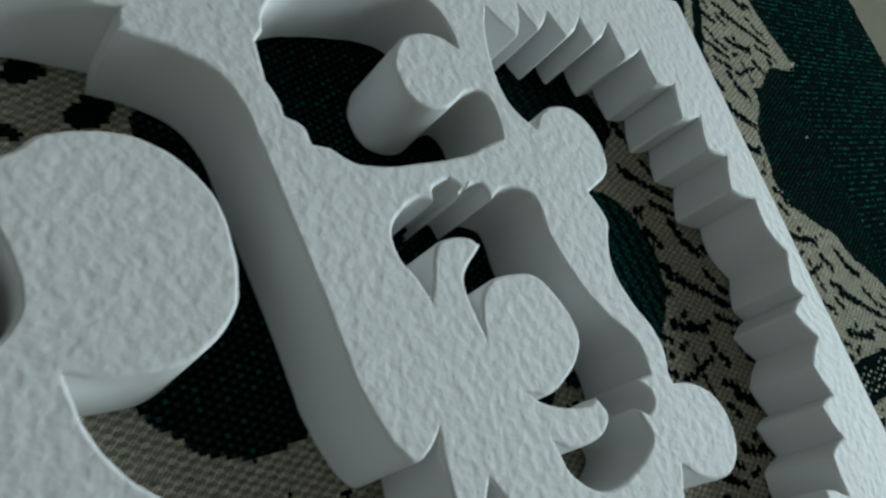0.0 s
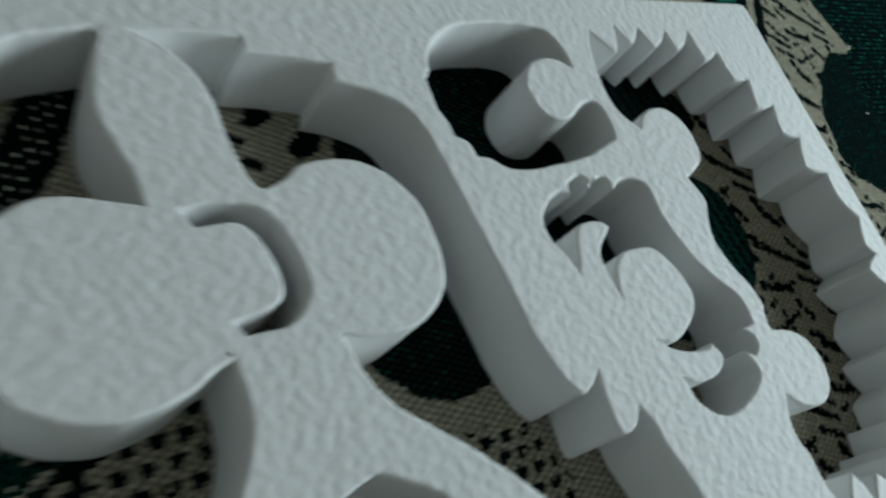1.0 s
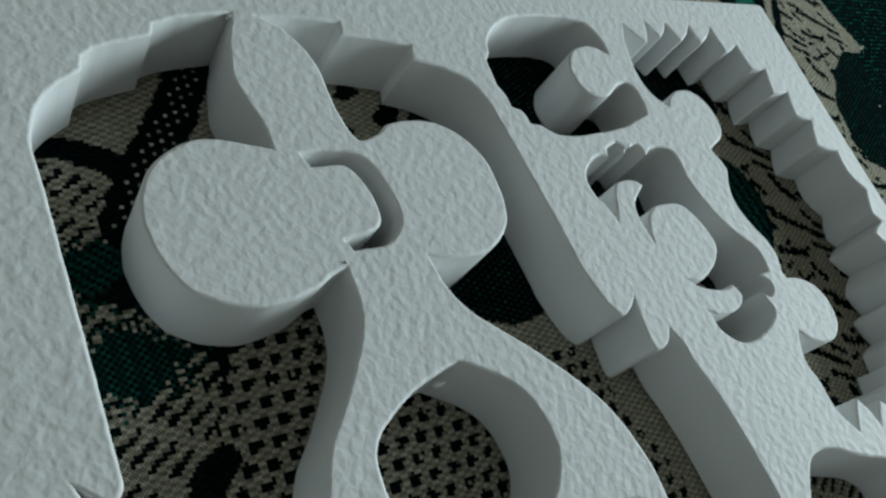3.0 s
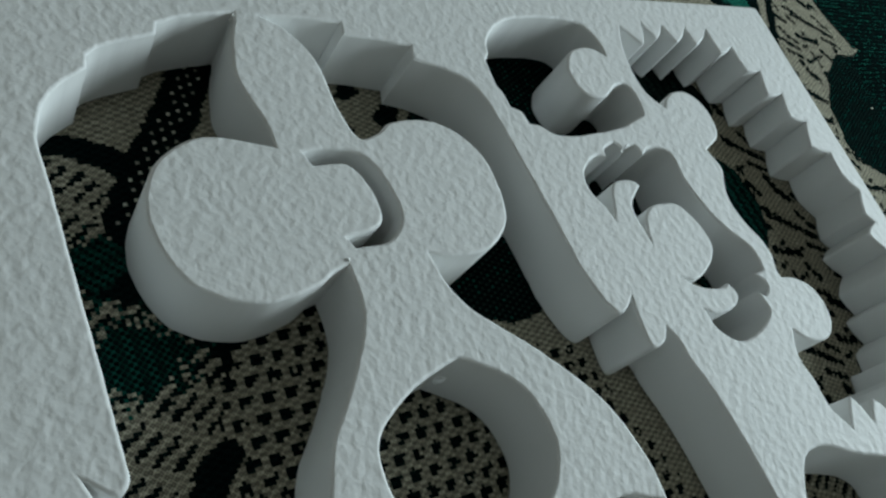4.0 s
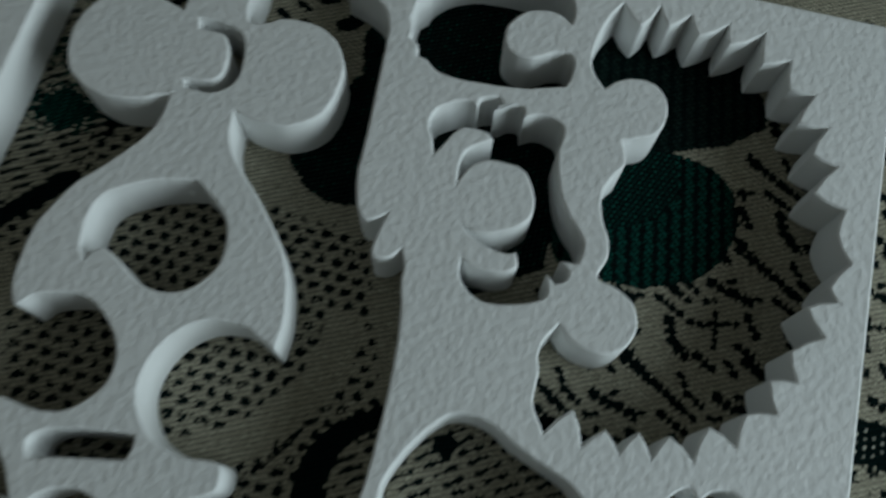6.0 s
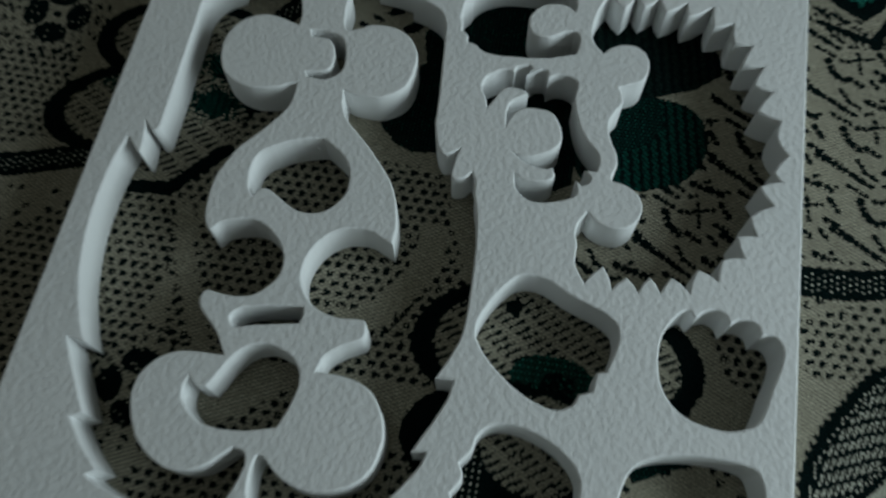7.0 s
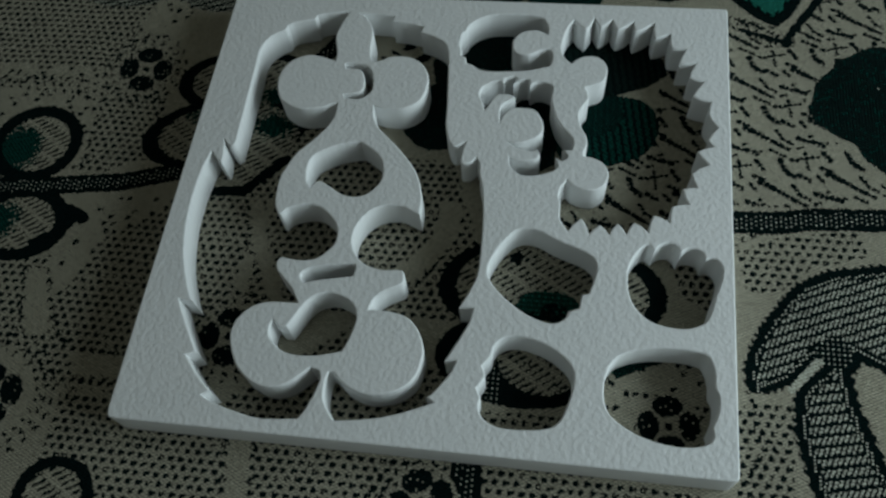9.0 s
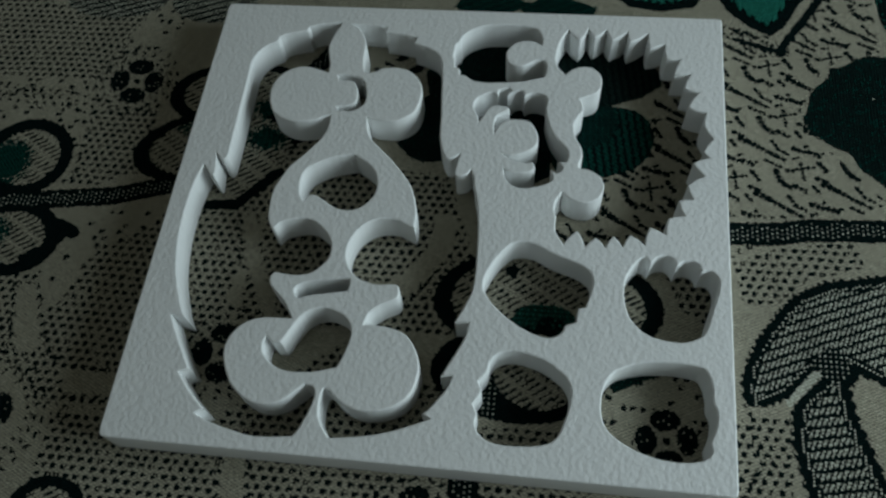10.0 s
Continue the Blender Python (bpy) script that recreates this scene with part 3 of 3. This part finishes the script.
    for line, half in (([(12, 142), (30, 144), (39, 155), (50, 167)], 3.4), ([(341, 274), (355, 296), (370, 320), (384, 344)], 2.6), ([(-74, 123), (-62, 118)], 4.0), ([(-66, 118), (-74, 106), (-86, 100)], 2.6),
                       ([(316, 283), (338, 276)], 1.6)):
        out[off_line(x, y, line)[0] < half] = BLACK

    # dark leaves and other dark areas of the weave
    dark_weave(inside(x, y, [(114, 204), (118, 190), (126, 183), (134, 180), (147, 182), (160, 188), (166, 214), (150, 256), (134, 254), (128, 245), (132, 230), (122, 214)]), "specks")
    dark_weave(inside(x, y, [(204, 214), (202, 264), (232, 272), (262, 268), (272, 250), (271, 244), (260, 235), (246, 229), (238, 226)]), "faint")
    dark_weave(inside(x, y, [(206, 226), (243, 227), (256, 225), (264, 218), (267, 207), (264, 193), (256, 184), (240, 177), (214, 176), (200, 196)]), "stripes")
    dark_weave(inside(x, y, [(206, 226), (243, 227), (247, 212), (238, 200), (226, 194), (206, 196)]), "dots")
    # filled near-black all over below the knob window, then below the eye
    dark_weave(inside(x, y, [(142, 236), (146, 277), (204, 278), (206, 236), (176, 231)]), "specks")
    dark_weave(inside(x, y, [(160, 172), (160, 222), (206, 228), (208, 176), (186, 160)]), "specks")
    flower = inside(x + 1.6 * np.sin(y / 4.2), y + 2.0 * np.sin(x / 5.3), [(351, 226), (358, 240), (364, 252), (370, 265), (384, 269), (396, 273), (430, 282), (516, 280), (516, 170), (396, 162), (391, 180), (381, 195), (374, 205), (363, 207), (357, 214)])
    dark_weave(flower, "specks")
    beyond = inside(x, y, [(404, 300), (412, 278), (516, 276), (516, 344), (400, 344)]) | (flower & (x > 402))
    out[beyond] = np.where((i % 3 == 0) & (j % 3 == 0), np.where(rng.random(x.shape) < 0.6, TEAL, DIM), BLACK)[beyond]
    out[flower & (i % 2 == 0) & (j % 3 == 0) & (rng.random(x.shape) < 0.0 + 0.03 * (abs(x - 402 + 0.4 * (y - 220)) < 4))] = PALE
    dark_weave(inside(x, y, [(236, 66), (246, 50), (262, 58), (272, 62), (240, 80)]), "dots")
    for cx, cy, rx, ry, turn in ((122, 248, 5, 3, 30), (112, 256, 4, 2.4, 20), (104, 251, 3.5, 1.6, -30), (98, 246, 3.5, 1.6, -30), (107, 244, 3, 1.5, -30)):
        out[oval(x, y, cx, cy, rx, ry, turn) < 1] = BLACK
    for corners in ([(140, 300), (160, 288), (176, 296), (190, 306), (150, 320)], [(182, 300), (200, 287), (226, 292), (232, 304), (200, 316)]):
        leaf = inside(x, y, corners)
        out[leaf] = np.where((i + j) % 3 == 0, GREEN, BLACK)[leaf]
    stitched(oval(x, y, -88, 298, 36, 19) < 1)
    stitched(oval(x, y, -20, 299, 30, 21) < 1)

    # teal leaves with a dark toothed border
    for corners in ([(300, 344), (304, 322), (312, 306), (324, 294), (337, 286), (346, 294), (356, 312), (366, 330), (370, 344)], [(232, 344), (238, 318), (252, 306), (272, 303), (292, 308), (302, 326), (298, 344)],
                    [(60, 344), (66, 316), (100, 304), (140, 312), (150, 344)]):
        shape = inside(x, y, corners)
        rim = off_line(x, y, corners)[0]
        out[shape] = np.where((i + 2 * j) % 7 == 0, GREEN, TEAL)[shape]
        out[shape & (rim < 7 + (i // 3 % 2) * 2.0)] = BLACK

    # the two large stitched leaves and their light vein
    upper = [(311, 49), (309, 60), (312, 72), (318, 85), (328, 99), (338, 111), (354, 120), (384, 126), (420, 122), (450, 100), (420, 74), (377, 66), (367, 71), (356, 74), (346, 70), (333, 56), (320, 50)]
    lower = [(352, 71), (338, 57), (333, 50), (332, 32), (336, 12), (346, -24), (366, -34), (384, -4), (372, 21), (363, 49), (361, 63), (367, 71), (360, 74)]
    for corners, tilt in ((upper, 0.42), (lower, 0.2)):
        shape, rim = inside(x, y, corners), off_line(x, y, corners)[0]
        stitched(shape, tilt)
        out[shape & (rim < 6.6)] = BLACK
        out[shape & (abs(rim - 4.9) < 0.9) & (i % 2 == 0) & ((j + i // 2) % 2 == 0)] = PALE
        out[~shape & (rim < 1.2) & ((i + j) // 3 % 2 == 0)] = BLACK
    d = np.hypot(x - 354, y - 74)
    out[d < 9] = np.where((i % 3 == 0) & (j % 3 == 0), PALE, BLACK)[d < 9]
    out[off_line(x, y, [(332, 53), (346, 69)])[0] < 1.9] = PALE

    # four-petalled flowers, each in a clear round with rings of small dots
    def blossom(cx, cy, r, turn=0, plump=1.0, clear=1.75, beat=6.6):
        d = np.hypot(x - cx, y - cy)
        out[d < clear * r] = BEIGE
        for k in range(4):
            a = radians(turn + 90 * k)
            px, py = cx + r * math.cos(a), cy + r * math.sin(a)
            out[(oval(x, y, px, py, 0.56 * r * plump, 0.78 * r * plump, turn + 90 * k) < 1) & (rng.random(x.shape) > 0.03)] = BLACK
        out[d < 0.2 * r] = BLACK
        ring = [(cx + clear * r * 1.12 * math.cos(radians(k * 15)), cy + clear * r * 1.12 * math.sin(radians(k * 15))) for k in range(25)]
        if beat:
            chain(ring, 0.0, beat)
            chain(ring, 4.5, beat)

    blossom(-55, 228, 11, 0, 0.98)
    blossom(272, 28.5, 10, 4, 0.95, 1.6, 0)
    blossom(42, 54, 10.6, 4, 0.95)
    blossom(-78, 10, 11, 20, 1.0, 2.4)
    blossom(156, -20, 10, 20)
    return out, i, j


def cloth_material():
    m, nodes, links, surface = material("jacquard_cloth")
    yarn = nodes.new("ShaderNodeAttribute")
    yarn.attribute_name = "yarn"
    where = nodes.new("ShaderNodeTexCoord")
    fuzz = nodes.new("ShaderNodeTexNoise")
    fuzz.inputs["Scale"].default_value, fuzz.inputs["Detail"].default_value = 2600, 2
    links.new(where.outputs["Object"], fuzz.inputs["Vector"])
    worn = nodes.new("ShaderNodeTexNoise")
    worn.inputs["Scale"].default_value, worn.inputs["Detail"].default_value = 14, 3
    links.new(where.outputs["Object"], worn.inputs["Vector"])
    amount = nodes.new("ShaderNodeMath")
    amount.operation = "MULTIPLY_ADD"
    links.new(worn.outputs["Fac"], amount.inputs[0])
    amount.inputs[1].default_value, amount.inputs[2].default_value = 0.4, 0.8
    tint = nodes.new("ShaderNodeVectorMath")
    tint.operation = "SCALE"
    links.new(yarn.outputs["Color"], tint.inputs[0])
    links.new(amount.outputs["Value"], tint.inputs["Scale"])
    # single threads, finer than the crossings
    waver = nodes.new("ShaderNodeTexNoise")
    waver.inputs["Scale"].default_value, waver.inputs["Detail"].default_value = 500, 1
    links.new(where.outputs["Object"], waver.inputs["Vector"])
    bent = nodes.new("ShaderNodeVectorMath")
    bent.operation = "MULTIPLY_ADD"
    links.new(waver.outputs["Color"], bent.inputs[0])
    bent.inputs[1].default_value = (0.0004, 0.0004, 0)
    links.new(where.outputs["Object"], bent.inputs[2])
    axes = nodes.new("ShaderNodeSeparateXYZ")
    links.new(bent.outputs["Vector"], axes.inputs["Vector"])
    waves = []
    for axis in ("X", "Y"):
        turn = nodes.new("ShaderNodeMath")
        turn.operation = "MULTIPLY"
        turn.inputs[1].default_value = 2 * math.pi / 0.00088
        links.new(axes.outputs[axis], turn.inputs[0])
        wave = nodes.new("ShaderNodeMath")
        wave.operation = "SINE"
        links.new(turn.outputs["Value"], wave.inputs[0])
        waves.append(wave)
    cross = nodes.new("ShaderNodeMath")
    cross.operation = "MULTIPLY"
    links.new(waves[0].outputs["Value"], cross.inputs[0])
    links.new(waves[1].outputs["Value"], cross.inputs[1])
    thread = nodes.new("ShaderNodeMath")
    thread.operation = "MULTIPLY_ADD"
    links.new(cross.outputs["Value"], thread.inputs[0])
    thread.inputs[1].default_value, thread.inputs[2].default_value = 0.55, 1.0
    woven = nodes.new("ShaderNodeVectorMath")
    woven.operation = "SCALE"
    links.new(tint.outputs["Vector"], woven.inputs[0])
    links.new(thread.outputs["Value"], woven.inputs["Scale"])
    links.new(woven.outputs["Vector"], surface.inputs["Base Color"])
    surface.inputs["Roughness"].default_value = 0.85
    surface.inputs["Specular IOR Level"].default_value = 0.0
    bump = nodes.new("ShaderNodeBump")
    bump.inputs["Strength"].default_value, bump.inputs["Distance"].default_value = 0.5, 0.0003
    rough = nodes.new("ShaderNodeMath")
    rough.operation = "ADD"
    links.new(fuzz.outputs["Fac"], rough.inputs[0])
    links.new(cross.outputs["Value"], rough.inputs[1])
    links.new(rough.outputs["Value"], bump.inputs["Height"])
    links.new(bump.outputs["Normal"], surface.inputs["Normal"])
    return m


def cloth():
    pattern, i, j = weave_pattern()
    deep, wide = pattern.shape
    rng = np.random.default_rng(9)
    yarns = np.array([(0.305, 0.285, 0.222), (0.003, 0.008, 0.008), (0.016, 0.125, 0.092), (0.42, 0.42, 0.35), (0.005, 0.046, 0.036), (0.009, 0.02, 0.017)])
    colour = yarns[pattern]
    twill = np.where((i + 2 * j) % 4 < 2, 1.27, 0.64) * rng.normal(1.0, 0.13, pattern.shape)
    colour = np.clip(colour * twill[..., None], 0, 1)
    gy, gx = np.mgrid[0:deep + 1, 0:wide + 1]
    lift = np.where((gx + gy) % 2 == 0, 0.00010, -0.00010) + 0.00006 * rng.standard_normal(gx.shape)
    edge = (gx == 0) | (gy == 0) | (gx == wide) | (gy == deep)
    # beyond the sheet the cloth lies in low, soft puckers
    mx, my = LEFT + gx * CELL, NEAR + gy * CELL
    clear = np.hypot(np.maximum(np.maximum(-mx, mx - 300), 0), np.maximum(np.maximum(-my, my - 280), 0))
    puckers = np.sin(mx / 13 + 0.6 * np.sin(my / 21)) * np.sin(my / 17 + mx / 40) + 0.7 * np.sin(mx / 31 - my / 26 + 1)
    lift = lift + 0.00032 * puckers * np.clip((clear - 6) / 40, 0, 1)
    points = np.stack([(LEFT + gx * CELL) / 1000, (NEAR + gy * CELL) / 1000, np.where(edge, 0, lift) - 0.0002], -1).reshape(-1, 3)
    first = (j * (wide + 1) + i).ravel()
    faces = np.stack([first, first + 1, first + wide + 2, first + wide + 1], -1)
    # the plain rest of the cloth, out to its hem
    x0, x1, y0, y1 = LEFT / 1000, RIGHT / 1000, NEAR / 1000, FAR / 1000
    base = len(points)
    west, east, south, north = -0.845, 0.995, -0.745, 0.995
    corners = [(x0, y0), (x1, y0), (x1, y1), (x0, y1), (west, south), (east, south), (east, north), (west, north)]
    points = np.concatenate([points, [(a, b, -0.0002) for a, b in corners]])
    rest = base + np.array([(4, 5, 1, 0), (5, 6, 2, 1), (6, 7, 3, 2), (7, 4, 0, 3)])
    # its edges hang down over the table in soft waves
    rim = [(west + (east - west) * k / 40, south, 0, -1) for k in range(41)] + [(east, south + (north - south) * k / 40, 1, 0) for k in range(41)]
    rim += [(east - (east - west) * k / 40, north, 0, 1) for k in range(41)] + [(west, north - (north - south) * k / 40, -1, 0) for k in range(41)]
    ring = np.array(rim)
    wave = 0.5 + 0.5 * np.sin(np.arange(len(ring)) * 0.9) * np.sin(np.arange(len(ring)) * 0.23 + 1)
    base, around = len(points), len(ring)
    for out, wavy, down in ((0.0, 0.0, 0.0002), (0.004, 0.0, 0.0015), (0.006, 0.002, 0.006), (0.008, 0.010, 0.06), (0.010, 0.022, 0.15)):
        reach = (out + wavy * wave)[:, None]
        points = np.concatenate([points, np.concatenate([ring[:, :2] + ring[:, 2:] * reach, np.full((around, 1), -down)], 1)])
    k = np.arange(around)
    hang = np.concatenate([np.stack([base + n * around + k, base + (n + 1) * around + k, base + (n + 1) * around + (k + 1) % around, base + n * around + (k + 1) % around], -1) for n in range(4)])
    rest = np.concatenate([rest, hang])
    faces = np.concatenate([faces, rest])
    colour = np.concatenate([colour.reshape(-1, 3), np.tile(yarns[0] * 0.62, (len(rest), 1))])
    mesh = bpy.data.meshes.new("tablecloth")
    mesh.vertices.add(len(points))
    mesh.vertices.foreach_set("co", points.ravel())
    mesh.loops.add(faces.size)
    mesh.loops.foreach_set("vertex_index", faces.ravel().astype(np.int32))
    mesh.polygons.add(len(faces))
    mesh.polygons.foreach_set("loop_start", np.arange(0, faces.size, 4, dtype=np.int32))
    mesh.update(calc_edges=True)
    tone = mesh.attributes.new("yarn", "FLOAT_COLOR", "FACE")
    tone.data.foreach_set("color", np.concatenate([colour, np.ones((len(colour), 1))], 1).ravel().astype(np.float32))
    mesh.materials.append(cloth_material())
    return tagged(new("tablecloth", mesh), "beige jacquard cloth woven with black and green leaves and dots", "tablecloth")


cloth()
